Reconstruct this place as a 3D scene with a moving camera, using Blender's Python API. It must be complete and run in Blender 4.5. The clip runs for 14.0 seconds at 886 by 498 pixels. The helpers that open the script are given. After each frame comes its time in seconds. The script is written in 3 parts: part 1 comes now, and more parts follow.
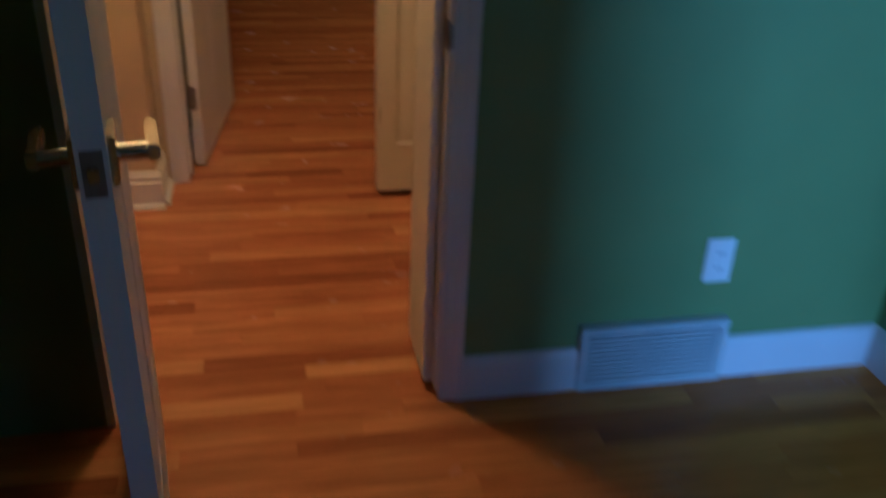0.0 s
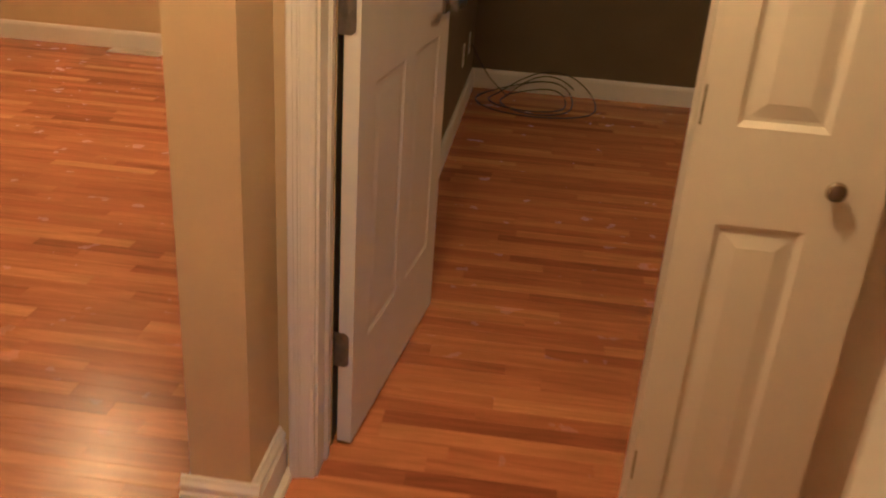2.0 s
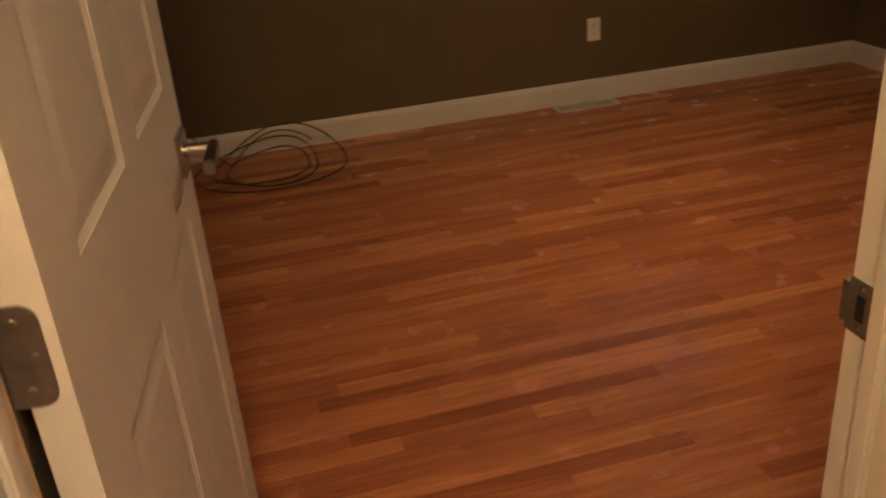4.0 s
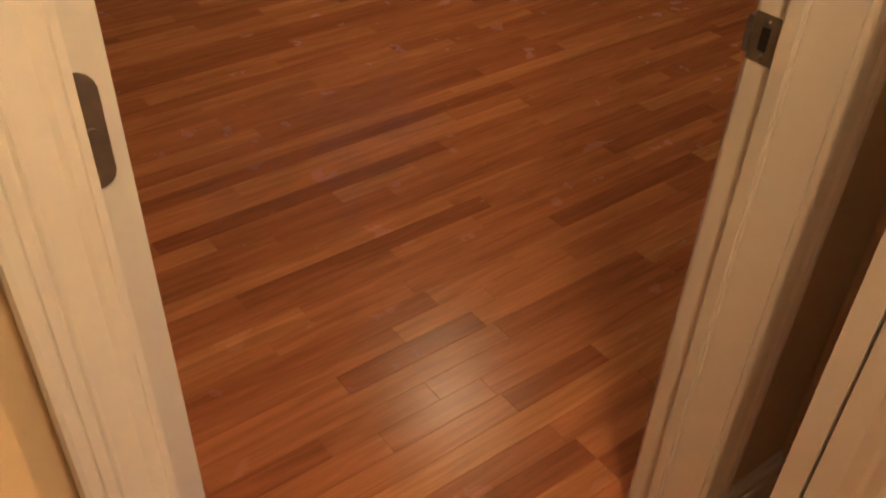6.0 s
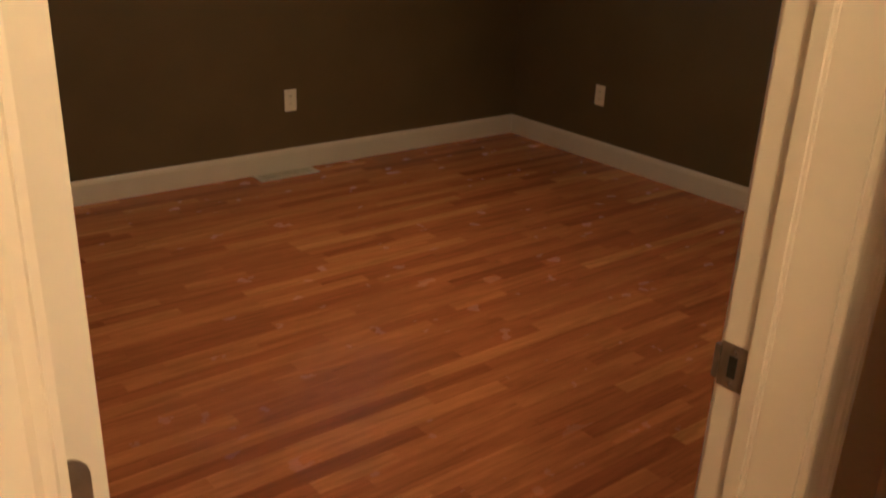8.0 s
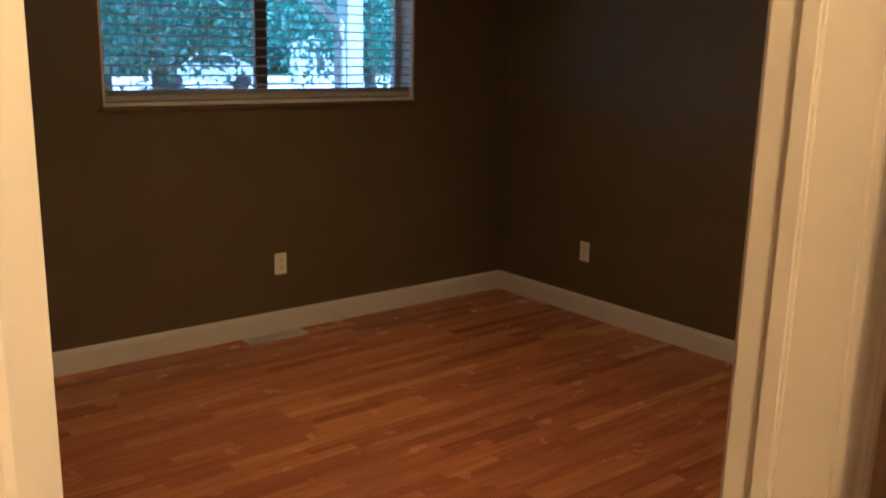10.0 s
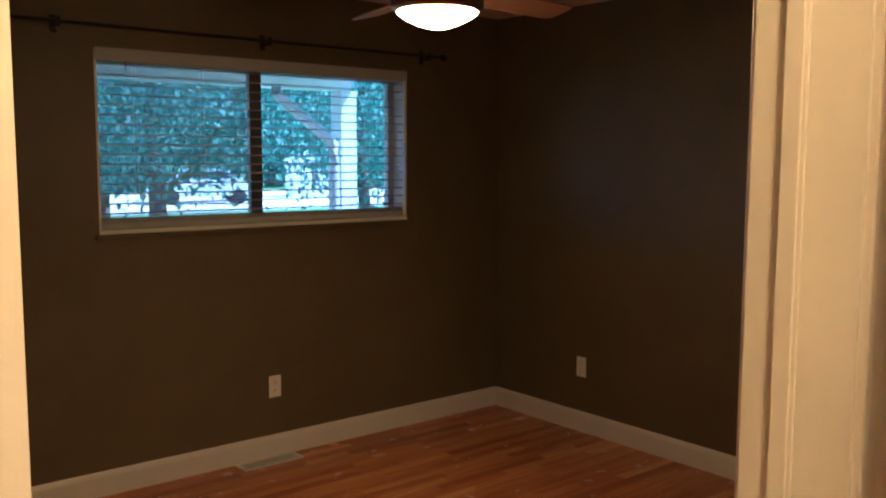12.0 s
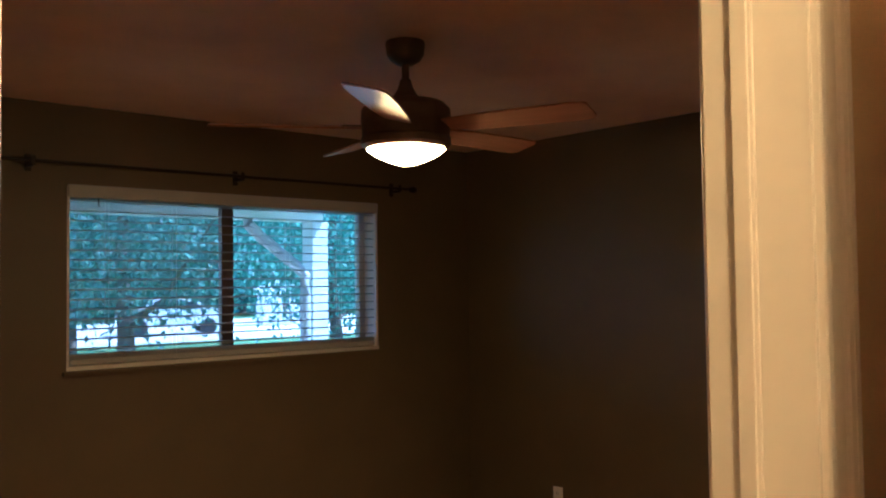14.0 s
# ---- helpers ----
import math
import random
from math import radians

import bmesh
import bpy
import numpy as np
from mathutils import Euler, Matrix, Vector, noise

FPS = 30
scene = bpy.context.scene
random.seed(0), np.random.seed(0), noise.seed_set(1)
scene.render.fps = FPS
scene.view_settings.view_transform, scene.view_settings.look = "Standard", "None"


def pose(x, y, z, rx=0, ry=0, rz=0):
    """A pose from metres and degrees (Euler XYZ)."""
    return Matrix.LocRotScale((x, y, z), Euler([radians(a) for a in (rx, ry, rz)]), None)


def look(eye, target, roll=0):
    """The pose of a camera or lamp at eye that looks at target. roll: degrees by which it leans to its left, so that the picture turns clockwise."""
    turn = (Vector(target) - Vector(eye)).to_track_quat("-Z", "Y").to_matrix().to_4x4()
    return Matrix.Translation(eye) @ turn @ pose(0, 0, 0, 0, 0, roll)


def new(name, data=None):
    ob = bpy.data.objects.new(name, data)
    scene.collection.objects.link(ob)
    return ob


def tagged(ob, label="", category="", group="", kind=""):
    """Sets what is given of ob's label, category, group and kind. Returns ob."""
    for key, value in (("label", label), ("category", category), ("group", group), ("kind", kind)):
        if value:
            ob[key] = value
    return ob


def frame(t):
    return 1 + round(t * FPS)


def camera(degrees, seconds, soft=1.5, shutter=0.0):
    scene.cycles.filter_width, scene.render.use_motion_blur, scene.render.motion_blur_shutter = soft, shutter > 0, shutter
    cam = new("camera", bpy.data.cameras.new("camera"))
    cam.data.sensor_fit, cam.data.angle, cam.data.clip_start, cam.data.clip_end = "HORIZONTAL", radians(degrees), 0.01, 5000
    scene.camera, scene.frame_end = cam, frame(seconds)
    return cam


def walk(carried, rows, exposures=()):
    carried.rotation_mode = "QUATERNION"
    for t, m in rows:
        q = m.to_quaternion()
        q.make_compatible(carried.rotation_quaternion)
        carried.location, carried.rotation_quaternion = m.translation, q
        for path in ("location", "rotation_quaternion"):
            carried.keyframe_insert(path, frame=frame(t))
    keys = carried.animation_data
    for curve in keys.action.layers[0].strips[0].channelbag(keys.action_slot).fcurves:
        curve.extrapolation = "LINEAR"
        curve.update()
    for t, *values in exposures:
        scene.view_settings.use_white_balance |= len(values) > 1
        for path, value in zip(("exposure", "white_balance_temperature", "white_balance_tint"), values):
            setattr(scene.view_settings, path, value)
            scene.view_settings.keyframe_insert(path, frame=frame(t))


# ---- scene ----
cam = camera(53.1, 14.0, 2.0, 0.5)
EXPO = [(0.0, 1.15, 3800, 9), (0.6, 1.5, 3800, 9), (1.2, 1.82, 3800, 9), (8.0, 1.82, 3800, 9), (11.0, 1.8, 3800, 9), (14.0, 1.75, 3800, 9)]
PATH = [
    (0, (0.289, -3.036, 1.306), (0.659, -1.306, 0.373), 2.4),
    (0.2, (0.334, -2.893, 1.292), (0.57, -1.112, 0.413), 3.0),
    (0.5, (0.37, -2.682, 1.308), (0.436, -0.89, 0.423), 3.5),
    (0.7, (0.389, -2.509, 1.295), (0.421, -0.68, 0.486), 2.5),
    (1, (0.39, -2.282, 1.296), (0.476, -0.457, 0.484), 3.7),
    (1.3, (0.408, -2.042, 1.289), (0.449, -0.225, 0.455), 2.8),
    (1.5, (0.399, -1.9, 1.292), (0.397, -0.074, 0.475), 5.9),
    (2, (0.4, -1.579, 1.343), (0.231, 0.23, 0.505), 4.1),
    (2.5, (0.378, -1.227, 1.339), (0.305, 0.565, 0.453), -0.9),
    (2.7, (0.357, -1.099, 1.336), (0.336, 0.702, 0.468), -1.9),
    (4.8, (0.033, -0.392, 1.386), (0.856, 1.189, 0.478), -2.5),
    (5, (-0.015, -0.405, 1.381), (0.896, 1.082, 0.403), -1.0),
    (5.5, (-0.073, -0.411, 1.354), (0.894, 0.881, 0.172), 1.3),
    (6, (-0.093, -0.41, 1.344), (0.867, 0.824, 0.097), 2.3),
    (6.5, (-0.09, -0.4, 1.364), (0.937, 0.891, 0.234), 2.3),
    (7, (-0.086, -0.391, 1.38), (0.978, 0.947, 0.342), 2.5),
    (7.5, (-0.085, -0.389, 1.407), (1.033, 1.016, 0.527), 2.1),
    (8, (-0.087, -0.387, 1.427), (1.074, 1.056, 0.674), 2.4),
    (8.5, (-0.089, -0.387, 1.443), (1.099, 1.083, 0.79), 2.3),
    (11, (-0.077, -0.386, 1.542), (1.175, 1.139, 1.214), 0.7),
    (11.5, (-0.076, -0.382, 1.552), (1.184, 1.148, 1.288), 0.5),
    (12, (-0.077, -0.386, 1.565), (1.185, 1.152, 1.361), 0.2),
    (12.5, (-0.072, -0.39, 1.576), (1.194, 1.152, 1.438), -0.4),
    (13, (-0.076, -0.396, 1.574), (1.22, 1.126, 1.516), -0.5),
    (13.5, (-0.086, -0.403, 1.575), (1.227, 1.106, 1.599), -0.6),
    (14, (-0.091, -0.407, 1.584), (1.226, 1.096, 1.662), -0.7),
]
walk(cam, [(t, look(eye, target, roll)) for t, eye, target, roll in PATH], EXPO)

# ---- fitted numbers of the plan ----
HALL_W, LIVING_W, GREEN_W, BOWL_E = 19, 27, 110, 32
GH = -1.10           # hall face of the bedroom partition
JL, JX = -0.085, 0.642    # jambs of the bedroom doorway
CLX, CLY = 0.653, -0.196  # bifold: fold edge and south face
FX, FY, FA = 1.80, 1.935, -67.0  # ceiling fan

TOP = 2.412
NY = 3.692           # window wall of the dark room
EX = 3.712            # its east wall
W0, W1 = 0.012, 0.132  # partition between hall and dark room
G0, G1 = -1.362, GH  # partition between green bedroom and hall
LRX = -2.12          # living room register
HE = 1.0            # east end of the hall

# ---- light and exposure ----
world = bpy.data.worlds.new("sky")
scene.world = world
world.use_nodes = True
sky = world.node_tree.nodes.new("ShaderNodeTexSky")
sky.sky_type, sky.sun_disc = "NISHITA", False
sky.sun_elevation, sky.sun_rotation = radians(56), radians(246)
world.node_tree.links.new(sky.outputs[0], world.node_tree.nodes["Background"].inputs[0])
world.node_tree.nodes["Background"].inputs[1].default_value = 0.15


def lamp(name, kind, place, power, colour, target=None, **more):
    data = bpy.data.lights.new(name, kind)
    data.energy, data.color = power, colour
    if "size" in more:
        data.shape, data.size, data.size_y = "RECTANGLE", more["size"], more["size_y"]
    if "radius" in more:
        data.shadow_soft_size = more["radius"]
    if "angle" in more:
        data.angle = more["angle"]
    ob = new(name, data)
    ob.matrix_world = look(place, target) if target else pose(*place)
    return ob


HOUSE = (1.0, 0.485, 0.090)
DAY = (0.46, 0.70, 1.0)
lamp("sun", "SUN", (11, -5, 18), 5.0, (1.0, 0.97, 0.93), (0, 0, 0), angle=radians(0.5))
lamp("hall_lamp", "POINT", (0.11, -0.74, 2.27), HALL_W, HOUSE, radius=0.09)
lamp("living_lamp", "POINT", (-1.91, 2.40, 2.2), LIVING_W, HOUSE, radius=0.12)
# added stand-in for daylight, set far outside to throw a beam through the opening
lamp("bedroom_daylight", "AREA", (1.29, -8.5, 1.7), GREEN_W, DAY, (1.45, G0, 1.1), size=0.6, size_y=0.8)


# ---- materials ----
def material(name, colour, rough=0.5, vary=0.12, scale=6.0, bump=0.1, bump_scale=60.0, metal=0.0, stretch=(1, 1, 1), coat=0.0):
    m = bpy.data.materials.new(name)
    m.use_nodes = True
    nt = m.node_tree
    b = nt.nodes["Principled BSDF"]
    co = nt.nodes.new("ShaderNodeTexCoord")
    mp = nt.nodes.new("ShaderNodeMapping")
    mp.inputs["Scale"].default_value = stretch
    nt.links.new(co.outputs["Object"], mp.inputs[0])
    n1 = nt.nodes.new("ShaderNodeTexNoise")
    n1.inputs["Scale"].default_value, n1.inputs["Detail"].default_value = scale, 5
    n2 = nt.nodes.new("ShaderNodeTexNoise")
    n2.inputs["Scale"].default_value, n2.inputs["Detail"].default_value = bump_scale, 3
    for n in (n1, n2):
        nt.links.new(mp.outputs[0], n.inputs["Vector"])
    ramp = nt.nodes.new("ShaderNodeMapRange")
    ramp.inputs["From Min"].default_value, ramp.inputs["From Max"].default_value = 0.3, 0.7
    ramp.inputs["To Min"].default_value, ramp.inputs["To Max"].default_value = 1 - vary, 1 + vary
    nt.links.new(n1.outputs[0], ramp.inputs[0])
    mix = nt.nodes.new("ShaderNodeVectorMath")
    mix.operation = "SCALE"
    mix.inputs[0].default_value = colour
    nt.links.new(ramp.outputs[0], mix.inputs["Scale"])
    nt.links.new(mix.outputs[0], b.inputs["Base Color"])
    rr = nt.nodes.new("ShaderNodeMapRange")
    rr.inputs["To Min"].default_value, rr.inputs["To Max"].default_value = max(0.03, rough - 0.08), min(1, rough + 0.08)
    nt.links.new(n2.outputs[0], rr.inputs[0])
    nt.links.new(rr.outputs[0], b.inputs["Roughness"])
    bp = nt.nodes.new("ShaderNodeBump")
    bp.inputs["Strength"].default_value, bp.inputs["Distance"].default_value = bump, 0.002
    nt.links.new(n2.outputs[0], bp.inputs["Height"])
    nt.links.new(bp.outputs[0], b.inputs["Normal"])
    b.inputs["Metallic"].default_value = metal
    b.inputs["Coat Weight"].default_value = coat
    return m


def oak(name, island):
    """Stained strip oak: a tone for each strip, streaks and pores along it, a few knots, satin varnish."""
    m = bpy.data.materials.new(name)
    m.use_nodes = True
    nt = m.node_tree
    add, link = nt.nodes.new, nt.links.new
    b = nt.nodes["Principled BSDF"]
    if island:
        rnd = add("ShaderNodeNewGeometry").outputs["Random Per Island"]
    else:
        rnd = add("ShaderNodeObjectInfo").outputs["Random"]
    co = add("ShaderNodeTexCoord")
    off = add("ShaderNodeVectorMath")
    off.operation = "MULTIPLY_ADD"
    comb = add("ShaderNodeCombineXYZ")
    for k in range(3):
        link(rnd, comb.inputs[k])
    off.inputs[1].default_value = (37, 53, 11)
    link(comb.outputs[0], off.inputs[0])
    link(co.outputs["Object"], off.inputs[2])

    def grain(scale, stretch, detail, distort):
        mp = add("ShaderNodeMapping")
        mp.inputs["Scale"].default_value = stretch
        link(off.outputs[0], mp.inputs[0])
        n = add("ShaderNodeTexNoise")
        n.inputs["Scale"].default_value, n.inputs["Detail"].default_value, n.inputs["Distortion"].default_value = scale, detail, distort
        link(mp.outputs[0], n.inputs["Vector"])
        return n.outputs[0]

    streak = grain(5, (0.5, 7, 1), 6, 1.2)
    pores = grain(40, (0.35, 8, 1), 3, 0.3)
    blotch = grain(3, (0.9, 3, 1), 4, 0.6)
    tone = add("ShaderNodeValToRGB")
    els = tone.color_ramp.elements
    els[0].position, els[0].color = 0.0, (0.300, 0.098, 0.010, 1)
    els[1].position, els[1].color = 1.0, (0.620, 0.285, 0.034, 1)
    for p, c in ((0.10, (0.390, 0.136, 0.013, 1)), (0.5, (0.470, 0.174, 0.018, 1)), (0.88, (0.535, 0.212, 0.022, 1))):
        e = els.new(p)
        e.color = c
    link(rnd, tone.inputs[0])

    def times(colour, value, lo, hi, a=0.3, z=0.7):
        r = add("ShaderNodeMapRange")
        r.inputs["From Min"].default_value, r.inputs["From Max"].default_value = a, z
        r.inputs["To Min"].default_value, r.inputs["To Max"].default_value = lo, hi
        link(value, r.inputs[0])
        s = add("ShaderNodeVectorMath")
        s.operation = "SCALE"
        link(colour, s.inputs[0])
        link(r.outputs[0], s.inputs["Scale"])
        return s.outputs[0]

    c = times(tone.outputs[0], streak, 0.72, 1.14)
    c = times(c, pores, 0.88, 1.04)
    c = times(c, blotch, 0.86, 1.0, 0.25, 0.42)
    link(c, b.inputs["Base Color"])
    big = add("ShaderNodeTexNoise")
    big.inputs["Scale"].default_value, big.inputs["Detail"].default_value = 9, 4
    link(off.outputs[0], big.inputs["Vector"])
    r = add("ShaderNodeMapRange")
    r.inputs["To Min"].default_value, r.inputs["To Max"].default_value = 0.22, 0.30
    link(big.outputs[0], r.inputs[0])
    link(r.outputs[0], b.inputs["Roughness"])
    b.inputs["Specular IOR Level"].default_value = 0.26
    bp = add("ShaderNodeBump")
    bp.inputs["Strength"].default_value, bp.inputs["Distance"].default_value = 0.12, 0.002
    link(pores, bp.inputs["Height"])
    bp2 = add("ShaderNodeBump")
    bp2.inputs["Strength"].default_value, bp2.inputs["Distance"].default_value = 0.12, 0.003
    link(big.outputs[0], bp2.inputs["Height"])
    link(bp.outputs[0], bp2.inputs["Normal"])
    link(bp2.outputs[0], b.inputs["Normal"])
    return m


TAN = material("tan_wall_paint", (0.56, 0.43, 0.205), 0.6, 0.05, 3, 0.15, 140)
BROWN = material("dark_brown_wall_paint", (0.120, 0.090, 0.041), 0.55, 0.08, 3, 0.2, 140)
GREEN = material("green_wall_paint", (0.21, 0.27, 0.085), 0.55, 0.06, 3, 0.15, 140)
CEIL = material("ceiling_paint", (0.78, 0.71, 0.64), 0.8, 0.05, 4, 0.5, 90)
WHITE = material("white_trim_paint", (0.70, 0.66, 0.635), 0.38, 0.04, 5, 0.12, 50)
DOORW = material("white_door_paint", (0.68, 0.645, 0.625), 0.42, 0.04, 5, 0.12, 70, stretch=(1, 1, 0.15))
NICKEL = material("satin_nickel", (0.42, 0.39, 0.35), 0.24, 0.08, 30, 0.05, 200, 1.0)
STEEL = material("aged_hinge_steel", (0.22, 0.19, 0.16), 0.45, 0.2, 40, 0.1, 200, 0.8)
BRONZE = material("dark_bronze", (0.20, 0.15, 0.115), 0.4, 0.2, 20, 0.05, 150, 0.7)
BLACK = material("dark_gap", (0.012, 0.010, 0.009), 0.8)
CABLE = material("black_cable_rubber", (0.016, 0.015, 0.014), 0.5)
VENT = material("vent_enamel", (0.62, 0.58, 0.52), 0.4, 0.06, 10, 0.05, 80)
GRILLE = material("white_register_enamel", (0.52, 0.52, 0.50), 0.45, 0.08, 10, 0.05, 80)
PLATE = material("white_plastic_plate", (0.80, 0.77, 0.72), 0.35, 0.03, 10, 0.02, 80)
# white slats; the grey base puts their dim, backlit look into the colour
SLAT = material("shaded_blind_slat", (0.40, 0.40, 0.42), 0.45, 0.05, 8, 0.05, 80, stretch=(0.1, 1, 1))
FRAMEW = material("window_frame_vinyl", (0.50, 0.49, 0.50), 0.4, 0.05, 8)
BLADE = material("fan_blade_maple", (0.40, 0.22, 0.11), 0.32, 0.2, 8, 0.05, 60, stretch=(0.3, 5, 1))
MDF = material("subfloor", (0.05, 0.03, 0.02), 0.9)
OAK = oak("stained_oak_strip", False)
OAK_FIELD = oak("stained_oak_field", True)
GRASS = material("lawn", (0.07, 0.13, 0.035), 0.9, 0.4, 0.8, 0.8, 30)
CONCRETE = material("sunlit_concrete", (0.55, 0.53, 0.49), 0.85, 0.12, 1.5, 0.4, 40)
LEAF = material("tree_leaf", (0.16, 0.25, 0.21), 0.45, 0.5, 1.2, 0.1, 20)
BARK = material("grey_bark", (0.16, 0.13, 0.10), 0.9, 0.35, 5, 1.0, 25, stretch=(1, 1, 0.2))
RODM = material("black_iron_rod", (0.014, 0.011, 0.010), 0.5, 0.2, 20, 0.05, 150, 0.3)
PORCH = material("porch_white_paint", (0.72, 0.71, 0.68), 0.5, 0.06, 3, 0.1, 40)
GUTTER = material("pale_gutter_enamel", (0.46, 0.43, 0.42), 0.4, 0.08, 4)
CARP = material("white_car_paint", (0.80, 0.80, 0.80), 0.25, 0.02, 3, 0.0, 20, coat=0.4)
TYRE = material("tyre_rubber", (0.02, 0.02, 0.02), 0.8)
ROOFM = material("grey_shingles", (0.12, 0.11, 0.105), 0.9, 0.3, 6, 0.6, 30)

lt = LEAF.node_tree
thin = lt.nodes.new("ShaderNodeBsdfTranslucent")
thin.inputs[0].default_value = (0.27, 0.46, 0.36, 1)
both = lt.nodes.new("ShaderNodeMixShader")
both.inputs[0].default_value = 0.5
lt.links.new(lt.nodes["Principled BSDF"].outputs[0], both.inputs[1])
lt.links.new(thin.outputs[0], both.inputs[2])
lt.links.new(both.outputs[0], lt.nodes["Material Output"].inputs[0])

GLASS = bpy.data.materials.new("window_glass")
GLASS.use_nodes = True
g = GLASS.node_tree.nodes["Principled BSDF"]
g.inputs["Base Color"].default_value = (1, 1, 1, 1)
g.inputs["Roughness"].default_value, g.inputs["IOR"].default_value, g.inputs["Transmission Weight"].default_value = 0.0, 1.45, 1.0
CARGLASS = material("dark_car_glass", (0.03, 0.035, 0.04), 0.08, 0.02)

GLOW = bpy.data.materials.new("lit_frosted_glass")
GLOW.use_nodes = True
g = GLOW.node_tree.nodes["Principled BSDF"]
g.inputs["Base Color"].default_value = (0.9, 0.86, 0.8, 1)
g.inputs["Emission Color"].default_value = (1.0, 0.475, 0.095, 1)
g.inputs["Emission Strength"].default_value = BOWL_E


# ---- helpers for building ----
def box(bm, x0, x1, y0, y1, z0, z1, mats=None, m=None):
    """An axis-aligned block. mats: material index by side, such as {"+y": 1}."""
    v = [bm.verts.new((x, y, z)) for x in (x0, x1) for y in (y0, y1) for z in (z0, z1)]
    sides = (("-x", (0, 1, 3, 2)), ("+x", (4, 6, 7, 5)), ("-y", (0, 4, 5, 1)), ("+y", (2, 3, 7, 6)), ("-z", (0, 2, 6, 4)), ("+z", (1, 5, 7, 3)))
    for side, ids in sides:
        f = bm.faces.new([v[i] for i in ids])
        f.material_index = (mats or {}).get(side, 0)
    if m is not None:
        bmesh.ops.transform(bm, matrix=m, verts=v)
    return v


def part(name, bm, mat, parent=None, label="", smooth=False, bevel=0.0):
    """Links a bmesh as one mesh object, under a thing where a parent is given."""
    if bevel:
        bmesh.ops.bevel(bm, geom=list(bm.edges), offset=bevel, segments=2, affect="EDGES", clamp_overlap=True)
    bmesh.ops.recalc_face_normals(bm, faces=bm.faces)
    me = bpy.data.meshes.new(name)
    bm.to_mesh(me)
    bm.free()
    for q in mat if isinstance(mat, (list, tuple)) else [mat]:
        me.materials.append(q)
    if smooth:
        for p in me.polygons:
            p.use_smooth = True
        me.set_sharp_from_angle(angle=radians(40))
    ob = new(name, me)
    if parent:
        ob.parent = parent
    if label:
        ob["label"] = label
    return ob


def thing(name, m, label, category, group="", kind=""):
    ob = new(name)
    ob.empty_display_size = 0.05
    ob.matrix_world = m
    return tagged(ob, label, category, group, kind)


def block(x0, x1, y0, y1, z0, z1, bevel=0.0):
    bm = bmesh.new()
    box(bm, x0, x1, y0, y1, z0, z1)
    if bevel:
        bmesh.ops.bevel(bm, geom=list(bm.edges), offset=bevel, segments=2, affect="EDGES", clamp_overlap=True)
    return bm


def lathe(profile, seg=32):
    """A body turned about z from (radius, height) pairs."""
    bm = bmesh.new()
    rings = []
    for r, z in profile:
        if r < 1e-5:
            rings.append([bm.verts.new((0, 0, z))])
        else:
            rings.append([bm.verts.new((r * math.cos(a), r * math.sin(a), z)) for a in (2 * math.pi * k / seg for k in range(seg))])
    for a, b in zip(rings, rings[1:]):
        for k in range(seg):
            j = (k + 1) % seg
            if len(a) == 1 and len(b) == 1:
                continue
            if len(a) == 1:
                bm.faces.new((a[0], b[j], b[k]))
            elif len(b) == 1:
                bm.faces.new((a[k], a[j], b[0]))
            else:
                bm.faces.new((a[k], a[j], b[j], b[k]))
    return bm


def sweep(profile, start, end, across, up):
    """A straight moulding: (u, v) pairs along the vectors across and up, run from start to end."""
    bm = bmesh.new()
    s, e, a, u = Vector(start), Vector(end), Vector(across), Vector(up)
    r0 = [bm.verts.new(s + a * p + u * q) for p, q in profile]
    r1 = [bm.verts.new(e + a * p + u * q) for p, q in profile]
    n = len(profile)
    for k in range(n):
        bm.faces.new((r0[k], r0[(k + 1) % n], r1[(k + 1) % n], r1[k]))
    bm.faces.new(r0)
    bm.faces.new(r1[::-1])
    return bm


def tube(points, radius, seg=8):
    """A round rod along a line of points."""
    bm = bmesh.new()
    pts = [Vector(p) for p in points]
    rings = []
    for i, p in enumerate(pts):
        d = (pts[min(i + 1, len(pts) - 1)] - pts[max(i - 1, 0)]).normalized()
        side = d.cross(Vector((0, 0, 1)))
        side = side.normalized() if side.length > 1e-3 else Vector((1, 0, 0))
        top = side.cross(d)
        rings.append([bm.verts.new(p + radius * (math.cos(a) * side + math.sin(a) * top)) for a in (2 * math.pi * k / seg for k in range(seg))])
    for a, b in zip(rings, rings[1:]):
        for k in range(seg):
            bm.faces.new((a[k], a[(k + 1) % seg], b[(k + 1) % seg], b[k]))
    bm.faces.new(rings[0][::-1])
    bm.faces.new(rings[-1])
    return bm


# ---- walls, ceiling ----

def wall(name, blocks, mats, label):
    bm = bmesh.new()
    for b in blocks:
        box(bm, *b[:6], b[6] if len(b) > 6 else None)
    return tagged(part(name, bm, mats), label, "wall", kind="structure")


wall("wall_north", [(-0.215, 1.258, NY, NY + 0.17, 0, TOP, {"-x": 1}), (2.998, EX + 0.12, NY, NY + 0.17, 0, TOP),
                    (1.258, 2.998, NY, NY + 0.17, 0, 1.212), (1.258, 2.998, NY, NY + 0.17, 2.046, TOP)], [BROWN, TAN], "dark brown painted wall around the wide window")
wall("wall_east", [(EX, EX + 0.12, -0.0 + W0, NY, 0, TOP)], [BROWN], "dark brown painted side wall above white baseboard")
